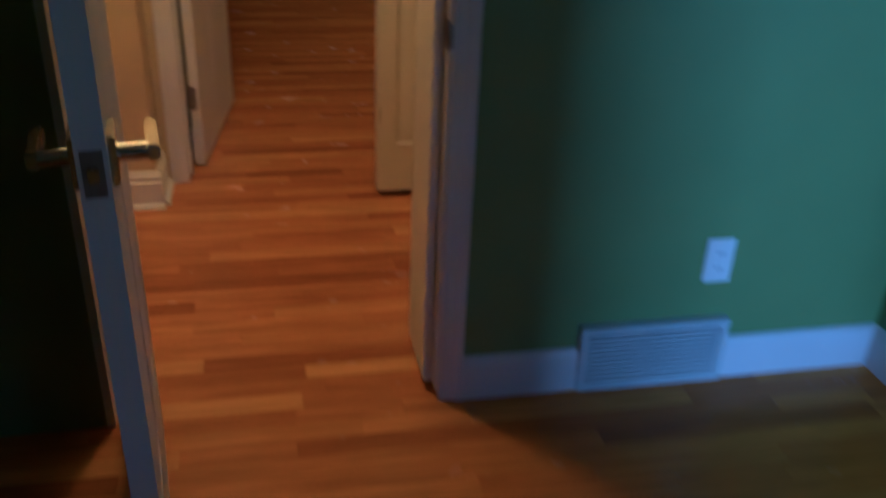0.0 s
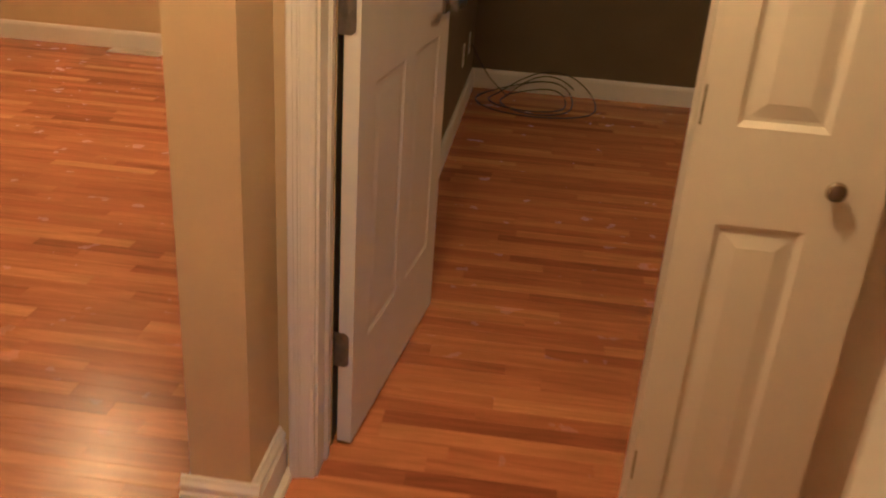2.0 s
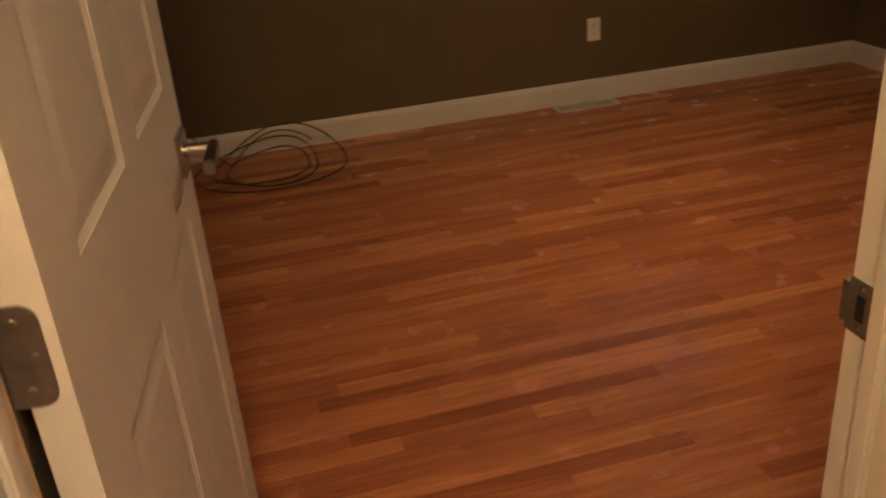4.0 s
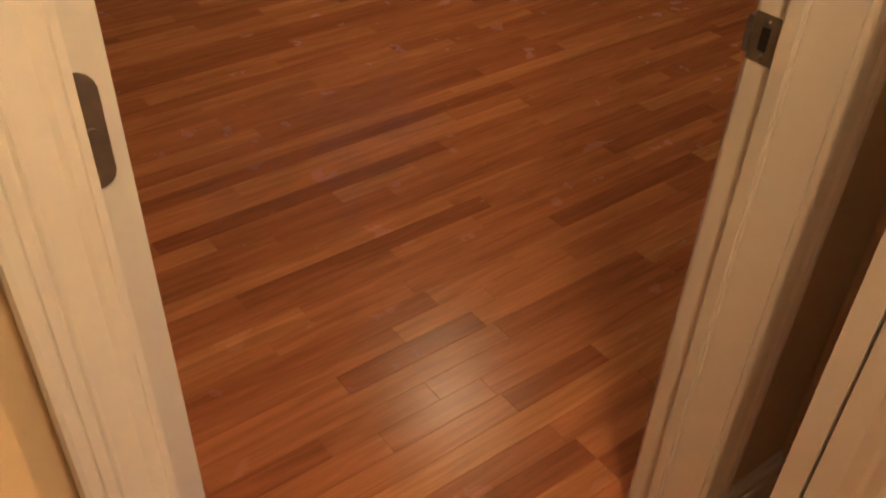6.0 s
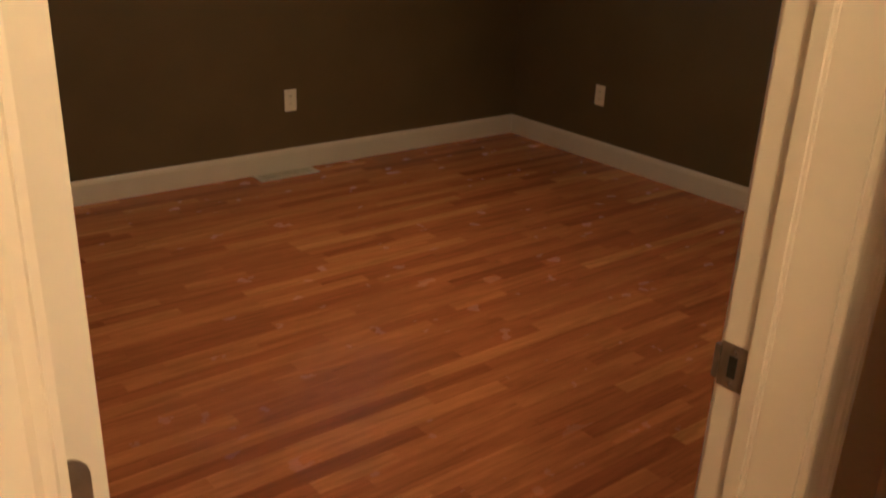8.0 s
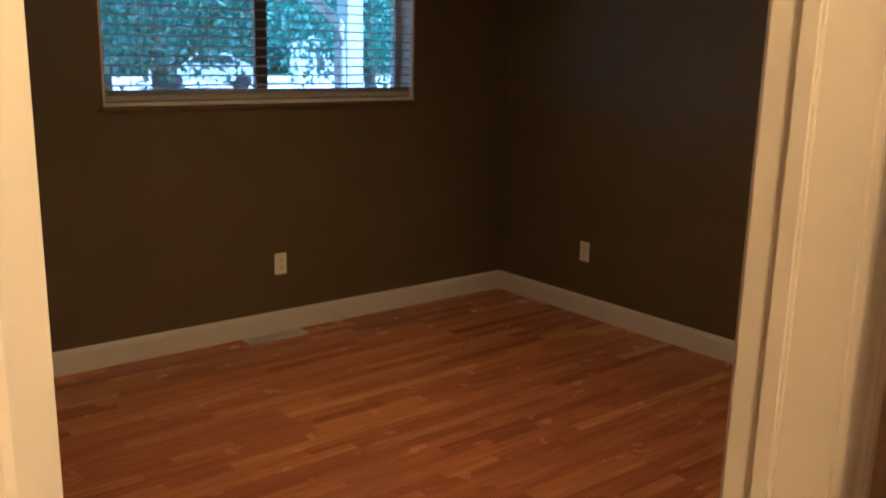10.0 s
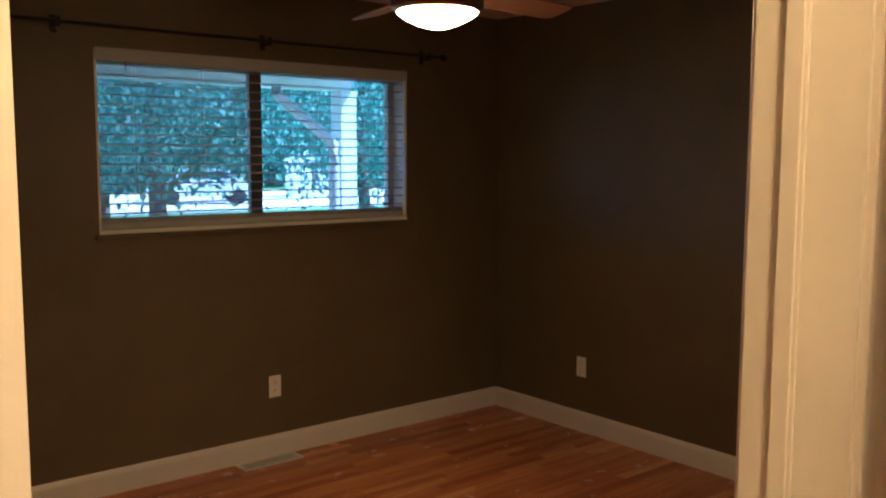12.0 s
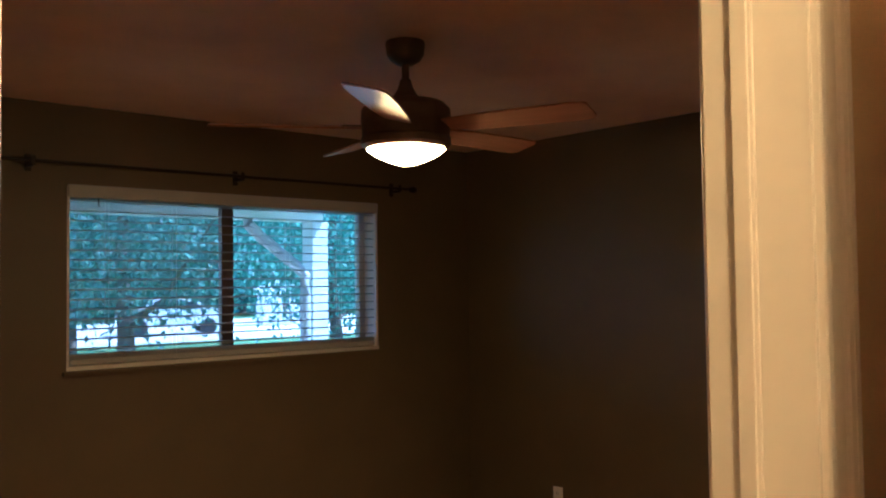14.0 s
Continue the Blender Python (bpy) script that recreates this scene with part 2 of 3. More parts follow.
wall("wall_south", [(-0.088, -0.018, W0, W1, 0, TOP, {"+y": 1}), (0.783, EX, W0, W1, 0, TOP, {"+y": 1}),
                    (-0.018, 0.783, W0, W1, 2.06, TOP, {"+y": 1})], [TAN, BROWN], "partition wall, tan toward the hall, dark brown inside")
wall("wall_west", [(-0.215, 0.004, W1, NY, 0, TOP, {"+x": 1}), (-0.215, -0.088, -0.187, W1, 0, TOP)], [TAN, BROWN], "partition wall ending in a narrow tan pillar")
wall("wall_hall_south", [(-4.3, JL - 0.018, G0, G1, 0, TOP, {"-y": 1}), (JX + 0.018, 1.93, G0, G1, 0, TOP, {"-y": 1}),
                         (JL - 0.018, JX + 0.018, G0, G1, 2.06, TOP, {"-y": 1})], [TAN, GREEN], "partition wall, green in the bedroom, tan in the hall")
wall("wall_hall_east", [(HE, HE + 0.1, -0.10, W0, 0, TOP), (HE, HE + 0.1, G1, -0.95, 0, TOP), (HE, HE + 0.1, -0.95, -0.10, 2.05, TOP)], [TAN], "tan hall end wall around the closet opening")
wall("wall_closet", [(1.78, 1.88, G1, W0, 0, TOP)], [TAN], "tan back wall of the hall closet")
wall("wall_living_north", [(-4.3, -0.215, 3.82, 3.95, 0, TOP)], [TAN], "tan painted far wall of the living room")
wall("wall_living_west", [(-4.42, -4.3, G0, 3.95, 0, TOP)], [TAN], "tan painted side wall of the living room")
wall("wall_bedroom_east", [(1.795, 1.93, -4.5, G0, 0, TOP)], [GREEN], "green painted side wall of the bedroom")
# unseen wall; its opening is sized to aim the daylight lamp's beam
wall("wall_bedroom_south", [(-0.5, 1.17, -4.62, -4.5, 0, TOP), (1.65, 1.93, -4.62, -4.5, 0, TOP), (1.17, 1.65, -4.62, -4.5, 0, 0.45), (1.17, 1.65, -4.62, -4.5, 2.05, TOP)], [GREEN], "green bedroom wall, unseen, with a narrow opening that shapes the daylight")
wall("wall_bedroom_west", [(-0.5, -0.38, -4.5, G0, 0, TOP)], [GREEN], "green painted side wall of the bedroom")
wall("ceiling", [(-4.42, EX + 0.12, -4.62, 3.95, TOP, TOP + 0.12)], [CEIL], "plain matt ceiling")["category"] = "ceiling"

# ---- trim ----
BASE = [(0, 0), (0.034, 0), (0.034, 0.004), (0.030, 0.012), (0.018, 0.017), (0.018, 0.088), (0.012, 0.094), (0.012, 0.101), (0.015, 0.105), (0.014, 0.110), (0.008, 0.117), (0.005, 0.126), (0, 0.128)]
PLAIN = [(0, 0), (0.017, 0), (0.017, 0.092), (0.013, 0.105), (0.008, 0.113), (0, 0.115)]


def baseboard(start, end, out, profile=PLAIN):
    return tagged(part("baseboard", sweep(profile, start, end, out, (0, 0, 1)), WHITE), "white painted wooden baseboard along the wall", "baseboard", kind="structure")


baseboard((0.004, NY, 0), (EX, NY, 0), (0, -1, 0))
baseboard((EX, W1, 0), (EX, NY - 0.018, 0), (-1, 0, 0))
baseboard((0.004, W1 + 0.08, 0), (0.004, NY - 0.018, 0), (1, 0, 0))
baseboard((0.828, W1, 0), (EX - 0.018, W1, 0), (0, 1, 0))
baseboard((-0.215 - 0.02, -0.187, 0), (-0.088 + 0.02, -0.187, 0), (0, -1, 0), BASE)
baseboard((-0.088, -0.187, 0), (-0.088, W0 - 0.001, 0), (1, 0, 0), BASE)
baseboard((-0.215, -0.187, 0), (-0.215, 3.82, 0), (-1, 0, 0), BASE)
baseboard((-4.3, 3.82, 0), (-0.26, 3.82, 0), (0, -1, 0))
baseboard((-4.3, G1, 0), (JL - 0.063, G1, 0), (0, 1, 0), BASE)
baseboard((JX + 0.063, G1, 0), (HE, G1, 0), (0, 1, 0), BASE)
baseboard((0.828, W0, 0), (HE, W0, 0), (0, -1, 0), BASE)
baseboard((JX + 0.063, G0, 0), (0.985, G0, 0), (0, -1, 0))
baseboard((1.365, G0, 0), (1.795, G0, 0), (0, -1, 0))
baseboard((1.795, -4.5, 0), (1.795, G0 - 0.018, 0), (-1, 0, 0))

CASE = [(0, 0), (0, 0.007), (0.002, 0.009), (0.008, 0.0095), (0.012, 0.0085), (0.028, 0.0115), (0.031, 0.0135), (0.0335, 0.0115), (0.036, 0.0145), (0.041, 0.0165), (0.0425, 0.0145), (0.044, 0.0165), (0.050, 0.0175), (0.054, 0.0165), (0.056, 0.013), (0.056, 0)]


def casing(x, y, side, out, label="white moulded door casing"):
    """An upright of door trim: inner edge at x, on the wall face y, running away to side and standing out along out."""
    tagged(part("trim", sweep(CASE, (x, y, 0), (x, y, 2.053), (side, 0, 0), (0, out, 0)), WHITE), label, "trim", kind="structure")


def head(x0, x1, y, out):
    tagged(part("trim", sweep(CASE, (x0 - 0.056, y, 2.0535), (x1 + 0.056, y, 2.0535), (0, 0, 1), (0, out, 0)), WHITE), "white moulded casing above the doorway", "trim", kind="structure")


casing(-0.006, W0, -1, -1)
casing(0.771, W0, 1, -1)
casing(0.771, W1, 1, 1)
head(-0.006, 0.771, W0, -1)
head(-0.006, 0.771, W1, 1)
casing(JX + 0.006, G0, 1, -1)
casing(JL - 0.006, G1, -1, 1)
casing(JX + 0.006, G1, 1, 1)
head(JL - 0.006, JX + 0.006, G0, -1)
head(JL - 0.006, JX + 0.006, G1, 1)


def jamb(name, x0, x1, y0, y1, stop0, stop1, lift=0.0, deep=0.012):
    """The lining of a doorway with its door stop."""
    t = thing(name, pose(0, 0, 0), "white painted door jamb with a raised stop", "door jamb", kind="structure")
    part("side_board", block(x0 - 0.018, x0, y0, y1, 0, 2.06), WHITE, t)
    part("side_board", block(x1, x1 + 0.018, y0, y1, lift, 2.06), WHITE, t)
    part("head_board", block(x0, x1, y0, y1, 2.042, 2.06), WHITE, t)
    part("stop", block(x0, x0 + 0.008, stop0, stop1, 0, 2.042, 0.003), WHITE, t)
    part("stop", block(x1 - deep, x1, stop0, stop1, lift, 2.042, 0.004), WHITE, t)
    part("stop", block(x0 + 0.008, x1 - deep, stop0, stop1, 2.03, 2.042, 0.001), WHITE, t)
    return t


den_jamb = jamb("jamb_den", 0.0, 0.765, W0, W1, 0.069, 0.095)
bed_jamb = jamb("jamb_bedroom", JL, JX, G0, G1, G0 + 0.038, G1 - 0.004, 0.02, 0.022)

# closet lining
tagged(part("trim", block(HE - 0.004, HE + 0.104, -0.118, -0.1005, 0, 2.05), WHITE), "white painted closet side lining", "trim", kind="structure")
tagged(part("trim", block(HE - 0.004, HE + 0.104, -0.95, -0.932, 0, 2.05), WHITE), "white painted closet side lining", "trim", kind="structure")
tagged(part("trim", sweep(CASE, (HE, -0.956, 0), (HE, -0.956, 2.1), (0, -1, 0), (-1, 0, 0)), WHITE), "white moulded closet casing", "trim", kind="structure")
tagged(part("trim", block(HE - 0.016, HE, -0.098, -0.024, 0, 2.1, 0.003), WHITE), "narrow white closet casing", "trim", kind="structure")


# ---- doors ----
def panel_slab(w, h, t, columns, rows, d=0.007):
    """A moulded panel door lying along +x, its thickness along y from 0 to t. columns and rows: (from, to) of the panels."""
    bm = bmesh.new()
    box(bm, 0.004, w - 0.004, d, t - d, 0.004, h - 0.004)
    xs = [0.0] + [q for c in columns for q in c] + [w]
    zs = [0.0] + [q for r in rows for q in r] + [h]
    for k in range(0, len(xs), 2):
        box(bm, xs[k], xs[k + 1], 0, t, 0, h)
    for c in columns:
        for k in range(0, len(zs), 2):
            box(bm, c[0], c[1], 0, t, zs[k], zs[k + 1])
        for r in rows:
            for y0, y1 in ((d, 0.0), (t - d, t)):
                def ring(i, y):
                    return [bm.verts.new(p) for p in ((c[0] + i, y, r[0] + i), (c[1] - i, y, r[0] + i), (c[1] - i, y, r[1] - i), (c[0] + i, y, r[1] - i))]
                s = 1 if y1 > y0 else -1
                loops = [ring(0.0, y1 - s * 0.0005), ring(0.010, y0 + s * 0.0005), ring(0.016, y0 + s * 0.0005), ring(0.040, y1 - s * 0.0012)]
                for a, b in zip(loops, loops[1:]):
                    for k in range(4):
                        bm.faces.new((a[k], a[(k + 1) % 4], b[(k + 1) % 4], b[k]))
                bm.faces.new(loops[-1])
    return bm


SIX = ([(0.105, 0.335), (0.425, 0.655)], [(0.24, 0.86), (1.05, 1.60), (1.71, 1.93)])


def lever_set(parent, x, z, y, out, toward):
    """A square rose with a flat lever on one face of a door."""
    rose = part("rose", block(x - 0.032, x + 0.032, min(y, y + out * 0.009), max(y, y + out * 0.009), z - 0.032, z + 0.032, 0.002), NICKEL, parent, "satin nickel square rose")
    neck = lathe([(0.0, 0), (0.011, 0), (0.011, 0.045), (0.0, 0.045)], 16)
    bmesh.ops.transform(neck, matrix=pose(x, y + out * 0.008, z, -90 * out), verts=neck.verts)
    part("neck", neck, NICKEL, rose)
    y0, y1 = sorted((y + out * 0.042, y + out * 0.058))
    x0, x1 = sorted((x - toward * 0.012, x + toward * 0.090))
    part("lever", block(x0, x1, y0, y1, z - 0.011, z + 0.011, 0.003), NICKEL, rose)


def hinge(parent, z, y_face, x=0.0):
    """The leaf let into the door's hinge edge, and the knuckle beside it."""
    bm = bmesh.new()
    h = 0.0445
    pts = [(-0.020, -h), (0.011, -h)] + [(0.011 + 0.014 * math.sin(a), -h + 0.014 - 0.014 * math.cos(a)) for a in (0.3, 0.7, 1.1, 1.5)]
    pts += [(0.011 + 0.014 * math.sin(a), h - 0.014 + 0.014 * math.cos(a)) for a in (1.5, 1.1, 0.7, 0.3)] + [(0.011, h), (-0.020, h)]
    lo = [bm.verts.new((x + 0.0012, y_face + p, z + q)) for p, q in pts]
    hi = [bm.verts.new((x - 0.0015, y_face + p, z + q)) for p, q in pts]
    bm.faces.new(lo)
    bm.faces.new(hi[::-1])
    for k in range(len(pts)):
        bm.faces.new((lo[k], lo[(k + 1) % len(pts)], hi[(k + 1) % len(pts)], hi[k]))
    leaf = part("hinge", bm, STEEL, parent, "dark steel butt hinge leaf with rounded corners")
    for dz in (-0.03, 0.0, 0.03):
        s = lathe([(0.0, 0.0), (0.004, 0.0), (0.003, 0.0012), (0.0, 0.0012)], 10)
        bmesh.ops.transform(s, matrix=pose(x - 0.0014, y_face + (0.006 if dz else 0.015), z + dz, 0, -90), verts=s.verts)
        part("screw", s, STEEL, leaf)
    k = lathe([(0.0, -0.047), (0.005, -0.047), (0.006, -0.0445), (0.006, 0.0445), (0.005, 0.047), (0.0, 0.047)], 12)
    bmesh.ops.transform(k, matrix=pose(x - 0.006, y_face - 0.024, z), verts=k.verts)
    part("knuckle", k, STEEL, leaf)


def door(name, m, label, w=0.755, lz=0.945, hinges=(0.255, 1.017, 1.80)):
    """A hinged six-panel door: hinge edge at x = 0, latch edge at x = 0.755, faces at y = 0 and y = 0.035."""
    t = thing(name, m, label, "door", kind="structure")
    k = w / 0.755
    part("slab", panel_slab(w, 2.02, 0.035, [(p * k, q * k) for p, q in SIX[0]], SIX[1], 0.0042), DOORW, t)
    lever_set(t, w - 0.063, lz, 0.035, 1, -1)
    lever_set(t, w - 0.063, lz, 0.0, -1, -1)
    lp = part("latch_plate", block(w - 0.0005, w + 0.0012, 0.005, 0.030, lz - 0.029, lz + 0.029), STEEL, t, "dark latch plate")
    part("latch_bolt", block(w + 0.001, w + 0.009, 0.011, 0.024, lz - 0.01, lz + 0.01, 0.002), NICKEL, lp)
    for z in hinges:
        hinge(t, z, 0.0)
    return t


# the den door swings into the dark room, the bedroom door into the green room
door("door_1", pose(0.0155, 0.138, 0.011, 0, 0, 83.0) @ Matrix.Scale(-1, 4, (0, 1, 0)), "white six-panel door standing open against the dark room's wall")
door("door_2", pose(-0.018, G0 - 0.006, 0.011, 0, 0, -82.4), "white six-panel bedroom door standing wide open", 0.69, 0.885)

for x, y0, y1, z, nm in ((0.765, 0.099, 0.1335, 0.915, den_jamb), (JX, G0 - 0.0015, G0 + 0.033, 0.87, bed_jamb)):
    bm = block(x - 0.0015, x + 0.001, y0, y1, z - 0.029, z + 0.029)
    if nm is den_jamb:
        box(bm, x - 0.0025, x + 0.006, y1, y1 + 0.008, z - 0.022, z + 0.022)
    else:
        box(bm, x - 0.0025, x + 0.006, y0 - 0.008, y0, z - 0.022, z + 0.022)
    sp = part("strike_plate", bm, STEEL, nm, "dark steel strike plate")
    part("strike_hole", block(x - 0.0022, x - 0.0012, y0 + 0.011, y0 + 0.022, z - 0.014, z + 0.014), BLACK, sp)
    for dz in (-0.021, 0.021):
        s = lathe([(0.0, 0.0), (0.0035, 0.0), (0.0025, 0.0012), (0.0, 0.0012)], 10)
        bmesh.ops.transform(s, matrix=pose(x - 0.0015, y0 + 0.016, z + dz, 0, -90), verts=s.verts)
        part("screw", s, NICKEL, sp)

# closet bifold, folded open against the opening's north side
LEAFP = ([(0.062, 0.205)], [(0.17, 0.78), (0.945, 1.52), (1.63, 1.90)])
LX, LW = CLX, 0.312
bif = thing("bifold_door", pose(LX, CLY, 0.022), "white moulded bifold closet door folded open", "closet door")
south = part("leaf", panel_slab(LW, 2.0, 0.030, *LEAFP), DOORW, bif)
north = part("leaf", panel_slab(LW, 2.0, 0.030, *LEAFP), DOORW, bif)
north.location = (0.0, 0.035, 0)
k = lathe([(0.0, 0.0), (0.007, 0.0), (0.006, 0.010), (0.014, 0.014), (0.017, 0.020), (0.014, 0.026), (0.0, 0.028)], 20)
bmesh.ops.transform(k, matrix=pose(0.229, 0, 0.861, 90), verts=k.verts)
part("knob", k, NICKEL, bif, "small satin nickel knob", smooth=True)
for z in (0.28, 0.975, 1.78):
    part("fold_hinge", block(0.004, 0.0075, -0.0012, 0.002, z - 0.032, z + 0.032), STEEL, bif, "dark flush fold hinge")


# ---- plates, registers, cable ----
def outlet(m, label, slots=True, w=0.070, h=0.115):
    """A wall plate in the plane x, z facing -y."""
    t = thing("wall_outlet" if slots else "light_switch", m, label, "outlet" if slots else "switch")
    part("plate", block(-w / 2, w / 2, -0.006, 0, -h / 2, h / 2, 0.002), PLATE, t)
    if slots:
        for z in (-0.02, 0.02):
            r = part("socket", block(-0.016, 0.016, -0.0075, -0.005, z - 0.014, z + 0.014, 0.0008), PLATE, t)
            for x in (-0.006, 0.006):
                part("slot", block(x - 0.0012, x + 0.0012, -0.0079, -0.0072, z - 0.004, z + 0.006), BLACK, r)
    else:
        part("rocker", block(-0.016, 0.016, -0.009, -0.005, -0.033, 0.033, 0.001), PLATE, t)
    s = lathe([(0.0, 0.0), (0.003, 0.0), (0.002, 0.001), (0, 0.001)], 10)
    bmesh.ops.transform(s, matrix=pose(0, -0.0055, 0, 90), verts=s.verts)
    part("screw", s, VENT, t)
    return t


outlet(pose(2.130, NY, 0.372), "white duplex outlet on the dark brown wall below the window")
outlet(pose(EX, 2.972, 0.375, 0, 0, -90), "white duplex outlet on the dark brown side wall")
outlet(pose(0.004, 3.0, 0.335, 0, 0, 90), "white duplex outlet on the wall behind the open door")
outlet(pose(0.004, 3.32, 0.335, 0, 0, 90), "white cable plate on the wall behind the open door")
outlet(pose(1.312, G0, 0.332), "white duplex outlet on the green wall above the register")
outlet(pose(1.06, G0, 1.05), "white light switch on the green wall", False)

def floor_register(m, label):
    """A louvred metal register lying on the floor along x."""
    t = thing("floor_register", m, label, "floor vent")
    bm = bmesh.new()
    for q in ((-0.17, 0.17, -0.055, -0.043), (-0.17, 0.17, 0.043, 0.055), (-0.17, -0.155, -0.043, 0.043), (0.155, 0.17, -0.043, 0.043)):
        box(bm, q[0], q[1], q[2], q[3], 0, 0.006)
    part("rim", bm, VENT, t)
    part("duct", block(-0.155, 0.155, -0.043, 0.043, 0.0005, 0.0015), BLACK, t)
    for k in range(18):
        x = -0.148 + k * 0.0174
        part("louvre", block(x - 0.0048, x + 0.0048, -0.042, 0.042, 0.001, 0.005), VENT, t)


floor_register(pose(2.055, NY - 0.075, 0.0), "pale metal floor register below the window")
floor_register(pose(LRX, 3.82 - 0.08, 0.0), "pale metal floor register by the living room wall")

wv = thing("wall_register", pose(1.175, G0, 0.0), "grey-white steel wall register set into the baseboard", "wall vent")
bm = bmesh.new()
for q in ((-0.1895, 0.1895, 0.0, 0.022), (-0.1895, 0.1895, 0.158, 0.178), (-0.1895, -0.168, 0.022, 0.158), (0.168, 0.1895, 0.022, 0.158)):
    box(bm, q[0], q[1], -0.026, 0, q[2], q[3])
part("rim", bm, GRILLE, wv, bevel=0.002)
part("duct", block(-0.168, 0.168, -0.008, -0.001, 0.022, 0.158), BLACK, wv)
for k in range(10):
    z = 0.03 + k * 0.013
    part("louvre", block(-0.168, 0.168, -0.022, -0.012, z - 0.004, z + 0.004), GRILLE, wv)

# loosely coiled coaxial cable in the corner
random.seed(4)
pts = []
for k in range(190):
    a = k / 190 * 2 * math.pi * 3.3 + 0.6
    turn = k / 190
    rx, ry = 0.27 - 0.06 * math.sin(turn * 9), 0.22 - 0.05 * math.cos(turn * 7)
    lift = 0.012 + max(0.0, math.sin(a + 0.4)) ** 2 * (0.10 + 0.06 * math.sin(turn * 11))
    pts.append((0.39 + rx * math.cos(a) + 0.03 * math.sin(turn * 13), 3.39 + ry * 0.98 * math.sin(a) + 0.02 * math.cos(turn * 17), lift))
pts += [(0.12, 3.55, 0.10), (0.06, 3.50, 0.20), (0.03, 3.40, 0.29), (0.016, 3.32, 0.335)]
cable = part("cable_coil", tube(pts, 0.0035, 6), CABLE, smooth=True)
tagged(cable, "black coaxial cable loosely coiled on the floor", "cable")

# ---- den window ----
WX0, WX1, WZ0, WZ1 = 1.258, 2.998, 1.232, 2.046
win = thing("window_1", pose(0, 0, 0), "wide sliding window with pale frame and meeting stile", "window", kind="structure")
for q in ((WX0, WX1, NY - 0.006, NY + 0.17, 1.213, WZ0), (WX0, WX1, NY + 0.001, NY + 0.17, WZ1 - 0.012, WZ1 - 0.001), (WX0, WX0 + 0.012, NY + 0.001, NY + 0.17, WZ0, WZ1 - 0.012), (WX1 - 0.012, WX1, NY + 0.001, NY + 0.17, WZ0, WZ1 - 0.012)):
    part("reveal", block(*q), WHITE, win)
sill = part("window_sill", block(WX0 - 0.02, WX1 + 0.02, NY - 0.03, NY, 1.193, 1.2115, 0.003), BROWN, win, "narrow dark painted sill")
for q in ((WX0 + 0.012, WX1 - 0.012, NY + 0.11, NY + 0.16, WZ0, WZ0 + 0.04), (WX0 + 0.012, WX1 - 0.012, NY + 0.11, NY + 0.16, WZ1 - 0.05, WZ1 - 0.012), (WX0 + 0.012, WX0 + 0.045, NY + 0.11, NY + 0.16, WZ0 + 0.04, WZ1 - 0.05), (WX1 - 0.05, WX1 - 0.012, NY + 0.11, NY + 0.16, WZ0 + 0.04, WZ1 - 0.05)):
    part("window_frame", block(*q, 0.002), FRAMEW, win)
part("meeting_stile", block(2.07, 2.137, NY + 0.105, NY + 0.145, WZ0 + 0.04, WZ1 - 0.05, 0.002), BRONZE, win, "dark meeting stile")
for x0, x1 in ((WX0 + 0.045, 2.075), (2.13, WX1 - 0.05)):
    p = part("pane", block(x0, x1, NY + 0.128, NY + 0.132, WZ0 + 0.04, WZ1 - 0.05), GLASS, win)
    p.visible_shadow = False

SCREEN = bpy.data.materials.new("insect_screen_mesh")
SCREEN.use_nodes = True
st = SCREEN.node_tree
clear = st.nodes.new("ShaderNodeBsdfTransparent")
weave = st.nodes.new("ShaderNodeMixShader")
st.nodes["Principled BSDF"].inputs["Base Color"].default_value = (0.30, 0.32, 0.34, 1)
st.nodes["Principled BSDF"].inputs["Roughness"].default_value = 0.7
weave.inputs[0].default_value = 0.22
st.links.new(clear.outputs[0], weave.inputs[1])
st.links.new(st.nodes["Principled BSDF"].outputs[0], weave.inputs[2])
st.links.new(weave.outputs[0], st.nodes["Material Output"].inputs[0])
part("insect_screen", block(WX0 + 0.045, 2.075, NY + 0.150, NY + 0.1515, WZ0 + 0.04, WZ1 - 0.05), SCREEN, win, "fine grey insect screen").visible_shadow = False

blind = thing("window_blind", pose(0, 0, 0), "white two-inch slat blind toned grey for shade, lowered with open slats", "window blind")
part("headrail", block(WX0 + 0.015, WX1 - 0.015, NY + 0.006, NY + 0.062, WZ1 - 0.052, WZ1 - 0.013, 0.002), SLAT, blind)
# valance takes the greyed slat colour to look dimly lit
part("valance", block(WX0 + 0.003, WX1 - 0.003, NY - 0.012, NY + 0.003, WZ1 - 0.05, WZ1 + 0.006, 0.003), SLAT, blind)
first = None
n = 16
for k in range(n):
    z = WZ0 + 0.072 + k * (WZ1 - 0.065 - WZ0 - 0.072) / (n - 1)
    if first is None:
        bm = bmesh.new()
        prof = [(-0.024, -0.0010), (-0.012, 0.0012), (0.0, 0.0020), (0.012, 0.0012), (0.024, -0.0010), (0.024, 0.0018), (0.012, 0.004), (0.0, 0.0048), (-0.012, 0.004), (-0.024, 0.0018)]
        bm.free()
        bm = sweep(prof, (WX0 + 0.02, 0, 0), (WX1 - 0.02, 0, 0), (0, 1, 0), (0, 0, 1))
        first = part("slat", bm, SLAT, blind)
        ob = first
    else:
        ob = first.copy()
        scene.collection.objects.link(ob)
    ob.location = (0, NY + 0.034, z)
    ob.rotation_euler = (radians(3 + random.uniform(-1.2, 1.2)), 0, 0)
